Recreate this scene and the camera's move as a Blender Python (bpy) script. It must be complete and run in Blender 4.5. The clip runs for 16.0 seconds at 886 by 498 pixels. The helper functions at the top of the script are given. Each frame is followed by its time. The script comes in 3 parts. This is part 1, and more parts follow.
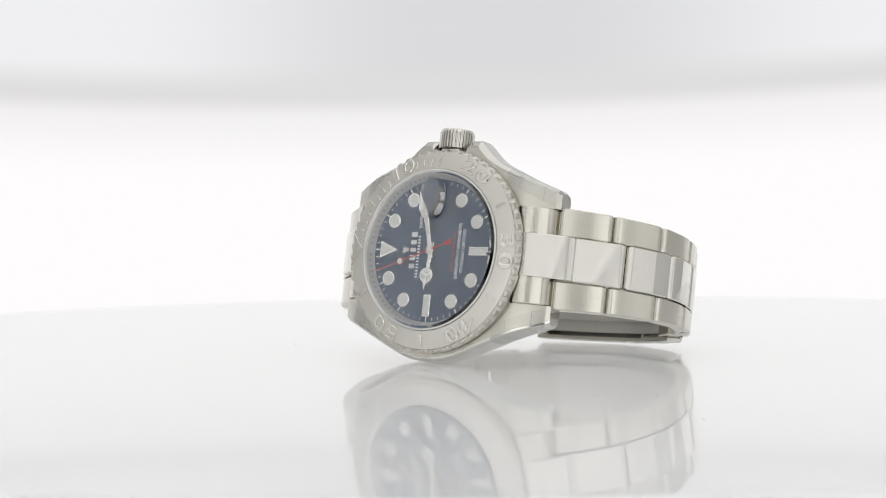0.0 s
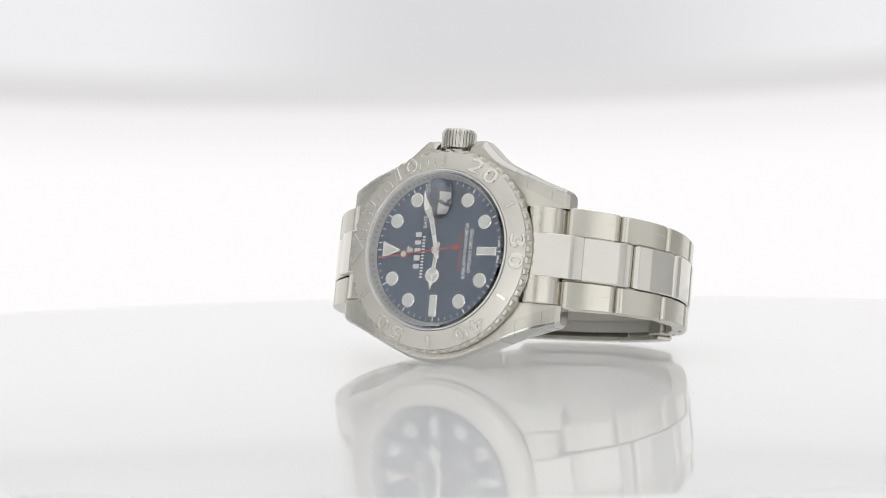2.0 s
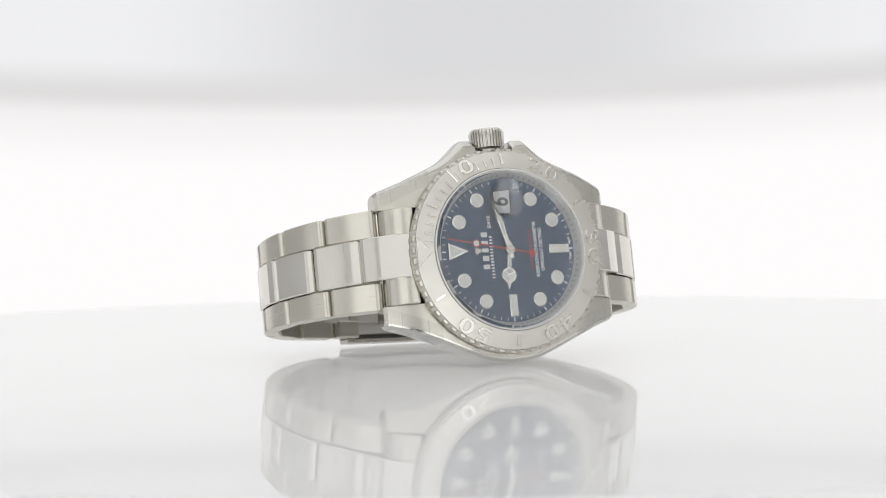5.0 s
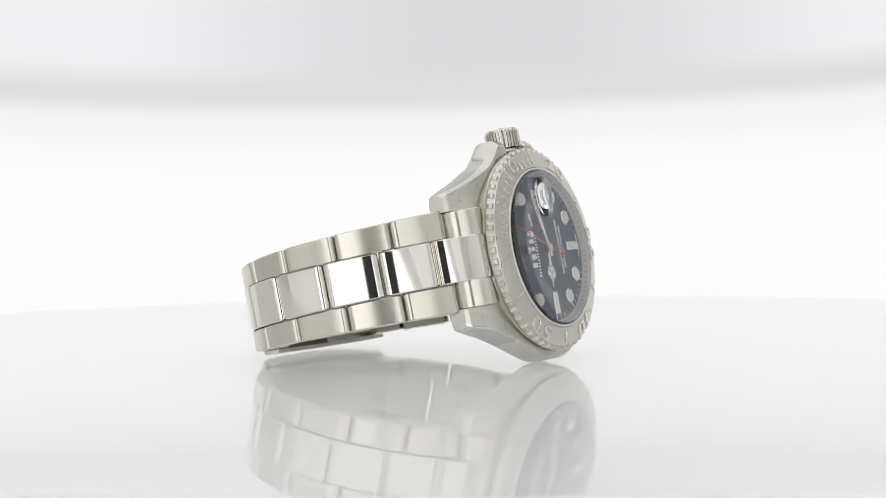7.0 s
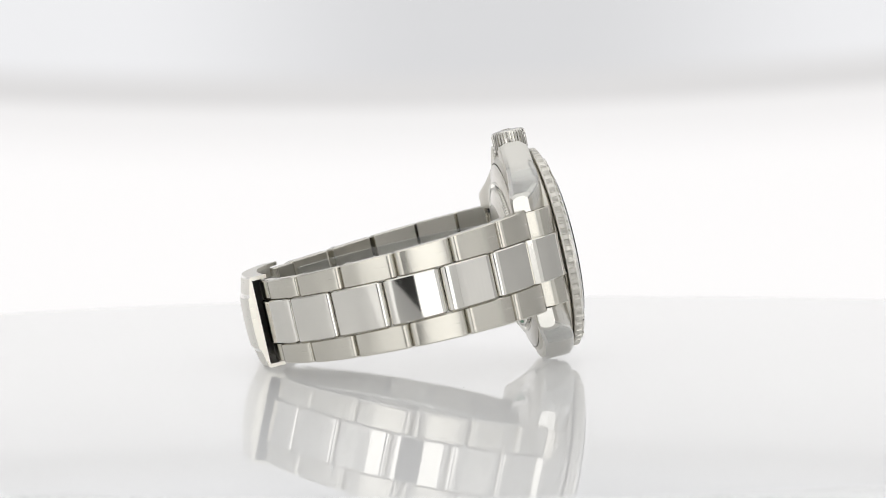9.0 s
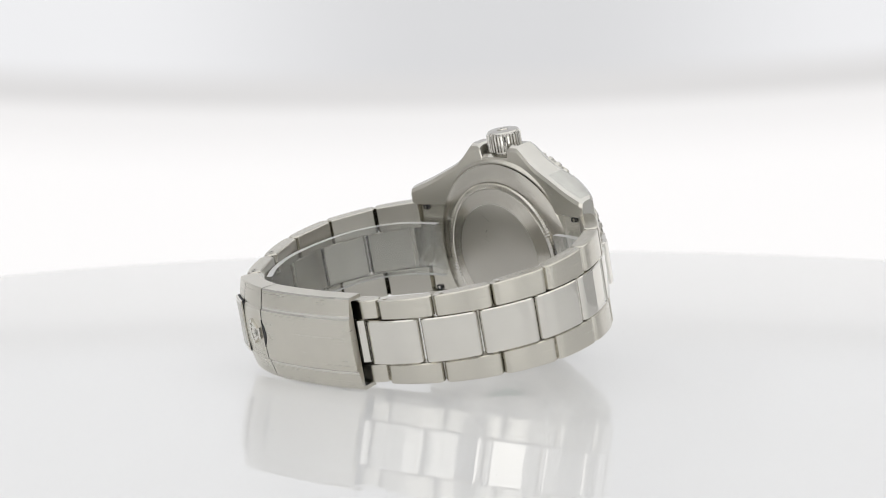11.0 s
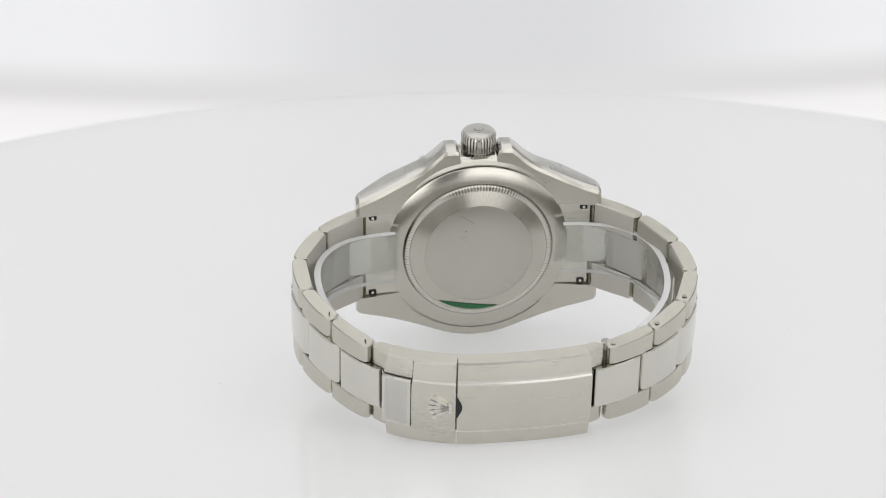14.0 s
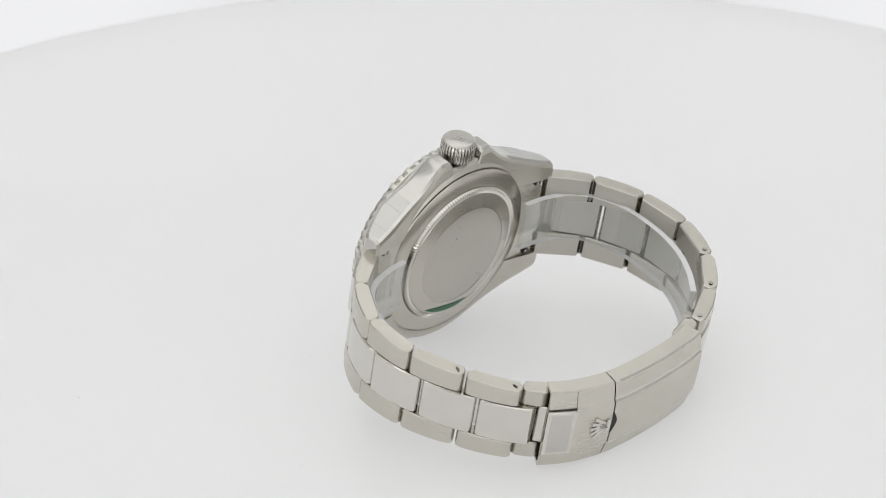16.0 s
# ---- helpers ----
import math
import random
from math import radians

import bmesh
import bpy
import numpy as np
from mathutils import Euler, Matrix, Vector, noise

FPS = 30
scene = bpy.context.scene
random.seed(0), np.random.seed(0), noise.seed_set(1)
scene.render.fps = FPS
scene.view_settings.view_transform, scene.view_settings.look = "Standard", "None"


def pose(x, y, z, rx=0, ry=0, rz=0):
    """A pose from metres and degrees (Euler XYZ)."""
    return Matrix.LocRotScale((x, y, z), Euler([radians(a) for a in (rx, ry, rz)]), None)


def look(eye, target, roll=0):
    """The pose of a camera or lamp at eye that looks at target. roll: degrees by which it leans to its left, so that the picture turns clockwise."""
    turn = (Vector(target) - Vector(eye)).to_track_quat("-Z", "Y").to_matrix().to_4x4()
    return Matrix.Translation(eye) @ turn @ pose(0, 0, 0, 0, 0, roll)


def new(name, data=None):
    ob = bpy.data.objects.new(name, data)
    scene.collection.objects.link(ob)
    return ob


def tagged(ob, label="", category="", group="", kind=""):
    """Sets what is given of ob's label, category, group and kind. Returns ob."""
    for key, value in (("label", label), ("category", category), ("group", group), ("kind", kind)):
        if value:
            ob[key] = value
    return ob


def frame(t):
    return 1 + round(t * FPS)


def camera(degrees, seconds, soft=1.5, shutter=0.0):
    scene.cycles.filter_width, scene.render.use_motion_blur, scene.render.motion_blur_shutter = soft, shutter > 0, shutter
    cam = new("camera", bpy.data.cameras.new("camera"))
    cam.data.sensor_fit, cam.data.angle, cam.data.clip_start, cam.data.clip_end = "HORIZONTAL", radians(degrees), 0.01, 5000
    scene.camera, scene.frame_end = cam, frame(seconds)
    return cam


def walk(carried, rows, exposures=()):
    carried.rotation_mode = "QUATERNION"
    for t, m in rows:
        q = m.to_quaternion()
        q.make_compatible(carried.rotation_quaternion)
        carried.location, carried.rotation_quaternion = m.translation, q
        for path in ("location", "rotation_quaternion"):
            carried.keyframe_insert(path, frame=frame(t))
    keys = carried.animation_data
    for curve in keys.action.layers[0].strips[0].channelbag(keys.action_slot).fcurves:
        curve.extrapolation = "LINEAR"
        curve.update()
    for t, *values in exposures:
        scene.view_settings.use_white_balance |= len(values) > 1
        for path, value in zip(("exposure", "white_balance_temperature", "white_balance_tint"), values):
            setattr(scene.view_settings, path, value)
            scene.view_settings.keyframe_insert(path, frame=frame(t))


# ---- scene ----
# Millimetre plan of a watch on a white acrylic turntable inside a light tent.
# Watch space: X towards the winding crown, Y towards twelve, Z out of the dial.
MM = 0.001
SECONDS = 16.0
ARM_PIVOT = 0.0090                 # height of the camera arm's axis
ARM = 0.4995                       # its length
ELEV0 = 3.97                       # degrees, while the arm rests


def ramp(t, t0, t1):
    """Seconds of full speed after a steady start between t0 and t1."""
    if t <= t0:
        return 0.0
    if t >= t1:
        return t - (t0 + t1) / 2
    return (t - t0) ** 2 / (2 * (t1 - t0))


def elevation(t):
    return ELEV0 + 4.359 * ramp(t, 9.838, 10.455)


def table_angle(t):
    return -35.29 + 18.2436 * ramp(t, 1.287, 2.195)


def eye_pose(t):
    a = radians(elevation(t))
    eye = Vector((0, -ARM * math.cos(a), ARM_PIVOT + ARM * math.sin(a)))
    p, yaw = a - 0.025, -0.0149
    way = Vector((math.sin(yaw) * math.cos(p), math.cos(yaw) * math.cos(p), -math.sin(p)))
    return look(eye, eye + way, -0.747)


cam = camera(20.0, SECONDS, 0.7)
STEPS = [i * 0.25 for i in range(65)]
cam.data.dof.use_dof, cam.data.dof.focus_distance, cam.data.dof.aperture_fstop = True, 0.479, 32.0
walk(cam, [(t, eye_pose(t)) for t in STEPS])

# ---- light ----
world = bpy.data.worlds.new("world")
scene.world = world
world.use_nodes = True
world.node_tree.nodes["Background"].inputs[0].default_value = (0.9, 0.93, 1.0, 1)
world.node_tree.nodes["Background"].inputs[1].default_value = 0.3
scene.view_settings.exposure = 0.0
TOP_LIGHT, SIDE_LIGHT, FRONT_LIGHT, LOW_LIGHT, UNDER_LIGHT = 0.97, 0.25, 1.75, 1.6, 0.72


# ---- materials ----
def material(name):
    m = bpy.data.materials.new(name)
    m.use_nodes = True
    return m, m.node_tree, m.node_tree.nodes["Principled BSDF"]


def node(tree, kind, inputs=(), **props):
    n = tree.nodes.new(kind)
    for k, v in props.items():
        setattr(n, k, v)
    for k, v in dict(inputs).items():
        if isinstance(v, bpy.types.NodeSocket):
            tree.links.new(v, n.inputs[k])
        else:
            n.inputs[k].default_value = v
    return n


def metal(name, colour, rough, grain=(1, 1, 1), depth=0.0, spread=0.05, aniso=0.0, axis="X", fine_scale=16000):
    """Metal with a directional grain; grain stretches the noise along an axis."""
    m, tree, bsdf = material(name)
    at = node(tree, "ShaderNodeTexCoord").outputs["Object"]
    fine = node(tree, "ShaderNodeMapping", {"Vector": at, "Scale": tuple(g * fine_scale for g in grain)})
    n1 = node(tree, "ShaderNodeTexNoise", {"Vector": fine.outputs[0], "Scale": 1.0, "Detail": 3.0})
    n2 = node(tree, "ShaderNodeTexNoise", {"Vector": at, "Scale": 130.0, "Detail": 4.0})
    mix = node(tree, "ShaderNodeMath", {0: n1.outputs["Fac"], 1: n2.outputs["Fac"]}, operation="ADD")
    r = node(tree, "ShaderNodeMapRange", {"Value": mix.outputs[0], "From Min": 0.6, "From Max": 1.4,
                                          "To Min": rough - spread, "To Max": rough + spread})
    tree.links.new(r.outputs[0], bsdf.inputs["Roughness"])
    tone = node(tree, "ShaderNodeMapRange", {"Value": n2.outputs["Fac"], "From Min": 0.3, "From Max": 0.7, "To Min": 0.97, "To Max": 1.02})
    col = node(tree, "ShaderNodeVectorMath", {0: colour, "Scale": tone.outputs[0]}, operation="SCALE")
    tree.links.new(col.outputs[0], bsdf.inputs["Base Color"])
    bsdf.inputs["Metallic"].default_value = 1.0
    bsdf.inputs["Anisotropic"].default_value = aniso
    if aniso:
        round_x = node(tree, "ShaderNodeTangent", direction_type="RADIAL", axis=axis)
        tree.links.new(round_x.outputs[0], bsdf.inputs["Tangent"])
        bsdf.inputs["Anisotropic Rotation"].default_value = 0.25
    if depth:
        b = node(tree, "ShaderNodeBump", {"Height": n1.outputs["Fac"], "Strength": depth, "Distance": 0.00003})
        tree.links.new(b.outputs[0], bsdf.inputs["Normal"])
    return m


STEEL = (0.615, 0.592, 0.53)
BRUSHED = metal("brushed_steel", (0.59, 0.567, 0.505), 0.25, (1, 0.006, 0.006), 0.03, 0.03, aniso=0.6, fine_scale=7000)
BRUSHED_X = metal("cross_brushed_steel", STEEL, 0.28, (1, 0.006, 0.006), 0.0, 0.012, fine_scale=7000)
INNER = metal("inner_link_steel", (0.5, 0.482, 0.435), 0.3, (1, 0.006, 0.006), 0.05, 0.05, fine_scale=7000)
POLISHED = metal("polished_steel", (0.68, 0.662, 0.615), 0.05, spread=0.02)
# the clasp's steel darkened: shade of its deep inside put into the colour
CLASP_SHADE = metal("clasp_shade_steel", (0.2, 0.195, 0.18), 0.35)
SATIN = metal("satin_steel", (0.58, 0.565, 0.53), 0.36, (0.03, 1, 1), 0.05)
PLATINUM = metal("sandblasted_platinum", (0.64, 0.62, 0.57), 0.36, (1, 1, 1), 0.25, 0.05)
SCALLOP = metal("polished_bezel_rim", (0.6, 0.58, 0.53), 0.3, spread=0.04)
RELIEF = metal("polished_platinum", (0.67, 0.65, 0.6), 0.2, spread=0.03)
HAND_METAL = metal("polished_white_gold", (0.74, 0.73, 0.7), 0.14, spread=0.03)
FLANK = metal("case_flank_steel", (0.57, 0.558, 0.52), 0.18, spread=0.04)
TURNED = metal("turned_steel", (0.57, 0.545, 0.49), 0.22, (1, 1, 1), 0.0, 0.02, aniso=0.75, axis="Z", fine_scale=1500)
CASE_STEEL = metal("brushed_case_steel", (0.57, 0.548, 0.49), 0.3, (1, 0.02, 1), 0.08, 0.04, fine_scale=6000)
LINED = metal("line_brushed_steel", (0.53, 0.51, 0.465), 0.32, (1, 0.02, 1), 0.45, 0.06, fine_scale=3000)
RIM = metal("marker_rim", (0.8, 0.79, 0.76), 0.2, spread=0.03)
CROWN_STEEL = metal("crown_steel", (0.6, 0.585, 0.545), 0.16, spread=0.04)


def blue_dial():
    m, tree, bsdf = material("sunburst_blue_lacquer")
    at = node(tree, "ShaderNodeTexCoord").outputs["Object"]
    parts = node(tree, "ShaderNodeSeparateXYZ", {0: at})
    ang = node(tree, "ShaderNodeMath", {0: parts.outputs[0], 1: parts.outputs[1]}, operation="ARCTAN2")
    rays = node(tree, "ShaderNodeTexNoise", {"W": ang.outputs[0], "Scale": 60.0, "Detail": 4.0}, noise_dimensions="1D")
    ramp_node = node(tree, "ShaderNodeValToRGB", {"Fac": rays.outputs["Fac"]})
    ramp_node.color_ramp.elements[0].position, ramp_node.color_ramp.elements[1].position = 0.3, 0.7
    ramp_node.color_ramp.elements[0].color, ramp_node.color_ramp.elements[1].color = (0.038, 0.068, 0.125, 1), (0.052, 0.09, 0.162, 1)
    tree.links.new(ramp_node.outputs[0], bsdf.inputs["Base Color"])
    radial = node(tree, "ShaderNodeTangent", direction_type="RADIAL", axis="Z")
    tree.links.new(radial.outputs[0], bsdf.inputs["Tangent"])
    bsdf.inputs["Metallic"].default_value, bsdf.inputs["Roughness"].default_value = 0.75, 0.38
    bsdf.inputs["Anisotropic"].default_value = 0.6
    return m


DIAL = blue_dial()


def plain(name, colour, rough=0.5, vary=0.06, scale=400.0, metallic=0.0):
    m, tree, bsdf = material(name)
    at = node(tree, "ShaderNodeTexCoord").outputs["Object"]
    n = node(tree, "ShaderNodeTexNoise", {"Vector": at, "Scale": scale, "Detail": 4.0})
    tone = node(tree, "ShaderNodeMapRange", {"Value": n.outputs["Fac"], "From Min": 0.3, "From Max": 0.7, "To Min": 1 - vary, "To Max": 1 + vary})
    col = node(tree, "ShaderNodeVectorMath", {0: colour, "Scale": tone.outputs[0]}, operation="SCALE")
    tree.links.new(col.outputs[0], bsdf.inputs["Base Color"])
    bsdf.inputs["Roughness"].default_value, bsdf.inputs["Metallic"].default_value = rough, metallic
    return m


LUME = plain("luminous_paint", (0.93, 0.94, 0.89), 0.6, 0.03, 3000)
PRINT = plain("white_print", (0.94, 0.945, 0.95), 0.5)
RED = plain("red_lacquer", (0.55, 0.03, 0.02), 0.35)
BLACK = plain("black_print", (0.01, 0.01, 0.012), 0.5)
GAP = plain("dark_recess", (0.012, 0.012, 0.013), 0.6)
GREEN = plain("green_sticker", (0.01, 0.13, 0.04), 0.4, 0.08)
REHAUT = plain("inner_ring_steel", (0.74, 0.735, 0.71), 0.45, 0.04, 900, metallic=0.45)
ENGRAVED = plain("engraving_shadow", (0.6, 0.595, 0.58), 0.5, metallic=0.6)
SPECK = plain("dust", (0.4, 0.39, 0.38), 0.9)


def clear(name, gloss, tint, rough=0.0, milk=0.0):
    """Thin clear sheet: straight through, with a mirror share that follows the angle."""
    m, tree, bsdf = material(name)
    tree.nodes.remove(bsdf)
    out = tree.nodes["Material Output"]
    f = node(tree, "ShaderNodeLayerWeight", {"Blend": gloss})
    t = node(tree, "ShaderNodeBsdfTransparent", {"Color": (*tint, 1)})
    g = node(tree, "ShaderNodeBsdfGlossy", {"Roughness": rough})
    base = t.outputs[0]
    if milk:
        d = node(tree, "ShaderNodeBsdfDiffuse", {"Color": (0.8, 0.8, 0.8, 1)})
        base = node(tree, "ShaderNodeMixShader", {0: milk, 1: t.outputs[0], 2: d.outputs[0]}).outputs[0]
    s = node(tree, "ShaderNodeMixShader", {0: f.outputs["Facing"], 1: base, 2: g.outputs[0]})
    tree.links.new(s.outputs[0], out.inputs[0])
    return m


FILM = clear("plastic_film", 0.09, (0.965, 0.97, 0.965), 0.05, 0.07)
FILM_CUT = clear("plastic_film_cut", 0.2, (0.8, 0.8, 0.79), 0.2, 0.25)
FILM_EDGE = clear("plastic_film_edge", 0.12, (0.95, 0.955, 0.95), 0.2, 0.85)


def glass(name, ior):
    m, tree, bsdf = material(name)
    bsdf.inputs["Base Color"].default_value = (1, 1, 1, 1)
    bsdf.inputs["Transmission Weight"].default_value, bsdf.inputs["Roughness"].default_value, bsdf.inputs["IOR"].default_value = 1.0, 0.0, ior
    return m


SAPPHIRE, LENS = glass("sapphire", 1.68), glass("sapphire_lens", 1.55)


def acrylic():
    """Opal acrylic: half of the light passes through, with a glossy face."""
    m, tree, bsdf = material("white_acrylic")
    at = node(tree, "ShaderNodeTexCoord").outputs["Object"]
    n = node(tree, "ShaderNodeTexNoise", {"Vector": at, "Scale": 14.0, "Detail": 5.0})
    tone = node(tree, "ShaderNodeMapRange", {"Value": n.outputs["Fac"], "To Min": 0.74, "To Max": 0.765})
    grey = node(tree, "ShaderNodeCombineColor", {0: tone.outputs[0], 1: tone.outputs[0], 2: tone.outputs[0]})
    front = node(tree, "ShaderNodeBsdfDiffuse", {"Color": grey.outputs[0]})
    back = node(tree, "ShaderNodeBsdfTranslucent", {"Color": (0.9, 0.9, 0.9, 1)})
    body = node(tree, "ShaderNodeMixShader", {0: 0.5, 1: front.outputs[0], 2: back.outputs[0]})
    r = node(tree, "ShaderNodeMapRange", {"Value": n.outputs["Fac"], "To Min": 0.0, "To Max": 0.002})
    sharp = node(tree, "ShaderNodeBsdfGlossy", {"Color": (1, 1, 1, 1), "Roughness": r.outputs[0]})
    haze = node(tree, "ShaderNodeBsdfGlossy", {"Color": (1, 1, 1, 1), "Roughness": 0.28})
    gloss = node(tree, "ShaderNodeMixShader", {0: 0.3, 1: sharp.outputs[0], 2: haze.outputs[0]})
    edge = node(tree, "ShaderNodeFresnel", {"IOR": 1.42})
    all_of = node(tree, "ShaderNodeMixShader", {0: edge.outputs[0], 1: body.outputs[0], 2: gloss.outputs[0]})
    tree.links.new(all_of.outputs[0], tree.nodes["Material Output"].inputs["Surface"])
    return m


ACRYLIC = acrylic()
CLOTH = plain("white_tent_cloth", (0.8, 0.8, 0.8), 0.9, 0.03, 60)
DARK_CLOTH = plain("black_tent_cloth", (0.03, 0.03, 0.03), 0.9, 0.1, 60)


def glow(name, strength, colour=(1, 1, 1)):
    m, tree, bsdf = material(name)
    bsdf.inputs["Base Color"].default_value = (0.3, 0.3, 0.3, 1)
    bsdf.inputs["Emission Color"].default_value = (*colour, 1)
    bsdf.inputs["Emission Strength"].default_value = strength
    return m


def backdrop_glow():
    """Sheet whose lighting is painted as glow: a bright lower field, a softer grey upper field, a soft seam between
    them.
    """
    m, tree, bsdf = material("painted_glow_sheet")
    at = node(tree, "ShaderNodeTexCoord").outputs["Object"]
    xyz = node(tree, "ShaderNodeSeparateXYZ", {0: at})
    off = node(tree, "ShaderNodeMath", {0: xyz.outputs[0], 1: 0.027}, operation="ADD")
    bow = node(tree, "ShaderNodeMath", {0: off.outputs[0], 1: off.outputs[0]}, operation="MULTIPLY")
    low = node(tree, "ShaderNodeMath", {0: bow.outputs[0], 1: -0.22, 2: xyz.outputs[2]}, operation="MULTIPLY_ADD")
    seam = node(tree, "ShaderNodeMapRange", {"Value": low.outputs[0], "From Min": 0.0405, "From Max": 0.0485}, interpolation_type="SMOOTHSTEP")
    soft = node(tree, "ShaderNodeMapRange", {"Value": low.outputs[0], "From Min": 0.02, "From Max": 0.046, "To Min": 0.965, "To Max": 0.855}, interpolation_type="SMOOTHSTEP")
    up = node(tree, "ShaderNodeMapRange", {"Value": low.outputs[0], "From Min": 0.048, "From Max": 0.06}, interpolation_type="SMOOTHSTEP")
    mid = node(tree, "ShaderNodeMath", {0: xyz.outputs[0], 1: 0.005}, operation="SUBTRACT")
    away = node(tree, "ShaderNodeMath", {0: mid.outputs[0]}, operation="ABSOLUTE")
    # less glow in the middle of the upper field: its uneven lighting, painted
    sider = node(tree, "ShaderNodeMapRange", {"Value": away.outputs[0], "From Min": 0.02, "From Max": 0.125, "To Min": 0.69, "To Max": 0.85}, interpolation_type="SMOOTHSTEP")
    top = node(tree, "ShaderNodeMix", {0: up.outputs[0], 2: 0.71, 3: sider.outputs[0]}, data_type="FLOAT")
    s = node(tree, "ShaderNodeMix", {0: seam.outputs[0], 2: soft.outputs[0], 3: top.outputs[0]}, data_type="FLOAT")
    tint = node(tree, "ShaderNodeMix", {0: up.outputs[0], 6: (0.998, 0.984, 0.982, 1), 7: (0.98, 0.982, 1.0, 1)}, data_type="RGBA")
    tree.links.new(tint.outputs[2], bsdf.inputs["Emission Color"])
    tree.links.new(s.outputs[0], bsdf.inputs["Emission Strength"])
    bsdf.inputs["Base Color"].default_value = (0.02, 0.02, 0.02, 1)
    bsdf.inputs["Roughness"].default_value = 1.0
    return m


PAINTED_GLOW = backdrop_glow()


# ---- mesh helpers (millimetres) ----
def part(name, bm, mat, parent=None, label="", at=None, smooth=35.0):
    """Links a bmesh drawn in millimetres as one mesh object under parent."""
    bmesh.ops.recalc_face_normals(bm, faces=bm.faces)
    bmesh.ops.scale(bm, vec=(MM, MM, MM), verts=bm.verts)
    me = bpy.data.meshes.new(name)
    for f in bm.faces:
        f.smooth = True
    for e in bm.edges:
        if len(e.link_faces) == 2 and e.calc_face_angle(0) > radians(smooth):
            e.smooth = False
    bm.to_mesh(me)
    bm.free()
    for mt in (mat if isinstance(mat, (list, tuple)) else [mat]):
        me.materials.append(mt)
    ob = new(name, me)
    if parent:
        ob.parent = parent
    if at is not None:
        ob.matrix_basis = at
    if label:
        ob["label"] = label
    return ob


def mm(x, y, z, rx=0, ry=0, rz=0):
    return pose(x * MM, y * MM, z * MM, rx, ry, rz)


def lathe(bm, profile, n=128, wobble=None, closed=False):
    """Turns (radius, z) pairs round Z. wobble(i, k, r, z) may change a point. Ends on the axis close."""
    rings = []
    for k, (r, z) in enumerate(profile):
        if r < 1e-6:
            rings.append([bm.verts.new((0, 0, z))])
            continue
        ring = []
        for i in range(n):
            rr, zz = wobble(i, k, r, z) if wobble else (r, z)
            a = 2 * math.pi * i / n
            ring.append(bm.verts.new((rr * math.sin(a), rr * math.cos(a), zz)))
        rings.append(ring)
    pairs = list(zip(rings, rings[1:])) + ([(rings[-1], rings[0])] if closed else [])
    for a, b in pairs:
        for i in range(n):
            j = (i + 1) % n
            if len(a) == 1 and len(b) > 1:
                bm.faces.new((a[0], b[i], b[j]))
            elif len(b) == 1 and len(a) > 1:
                bm.faces.new((a[i], a[j], b[0]))
            elif len(a) > 1:
                bm.faces.new((a[i], a[j], b[j], b[i]))
    return bm


def inset(poly, d):
    """The polygon moved inwards by d (counter-clockwise points)."""
    out, n = [], len(poly)
    for i in range(n):
        p0, p1, p2 = Vector(poly[i - 1]), Vector(poly[i]), Vector(poly[(i + 1) % n])
        e1, e2 = (p1 - p0).normalized(), (p2 - p1).normalized()
        n1, n2 = Vector((-e1.y, e1.x)), Vector((-e2.y, e2.x))
        b = n1 + n2
        k = d / max(0.35, 1 + n1.dot(n2))
        out.append(tuple(p1 + b * k))
    return out


def prism(bm, poly, w0, w1, bevel=0.0, place=lambda a, b, w: (a, b, w)):
    """Extrudes a polygon from w0 to w1 with bevelled rims; place maps (a, b, w) into space."""
    area = sum(poly[i - 1][0] * poly[i][1] - poly[i][0] * poly[i - 1][1] for i in range(len(poly)))
    if area < 0:
        poly = poly[::-1]
    small = inset(poly, bevel) if bevel else poly
    rows = [(small, w0), (poly, w0 + bevel), (poly, w1 - bevel), (small, w1)] if bevel else [(poly, w0), (poly, w1)]
    rings = [[bm.verts.new(place(a, b, w)) for a, b in p] for p, w in rows]
    n = len(poly)
    for r0, r1 in zip(rings, rings[1:]):
        for i in range(n):
            j = (i + 1) % n
            bm.faces.new((r0[i], r0[j], r1[j], r1[i]))
    bm.faces.new(rings[0][::-1])
    bm.faces.new(rings[-1])
    return bm


def rounded(w, h, r, n=4, cx=0.0, cy=0.0):
    pts = []
    for sx, sy, a0 in ((1, 1, 0), (-1, 1, 90), (-1, -1, 180), (1, -1, 270)):
        for i in range(n + 1):
            a = radians(a0 + 90 * i / n)
            pts.append((cx + sx * (w / 2 - r) + r * math.cos(a), cy + sy * (h / 2 - r) + r * math.sin(a)))
    return pts


def circle(r, n=32, cx=0.0, cy=0.0):
    return [(cx + r * math.cos(2 * math.pi * i / n), cy + r * math.sin(2 * math.pi * i / n)) for i in range(n)]


def text_mesh(word, size, depth, bold=0.0, bevel=0.0):
    """A word in the built-in font as a bmesh in millimetres, centred."""
    cu = bpy.data.curves.new("text", "FONT")
    cu.body, cu.size, cu.extrude, cu.offset = word, size, depth / 2, bold
    cu.align_x, cu.align_y, cu.resolution_u = "CENTER", "CENTER", 4
    cu.bevel_depth, cu.bevel_resolution = bevel, 0
    ob = bpy.data.objects.new("text", cu)
    scene.collection.objects.link(ob)
    dg = bpy.context.evaluated_depsgraph_get()
    me = bpy.data.meshes.new_from_object(ob.evaluated_get(dg))
    bm = bmesh.new()
    bm.from_mesh(me)
    bpy.data.objects.remove(ob)
    bpy.data.meshes.remove(me)
    return bm


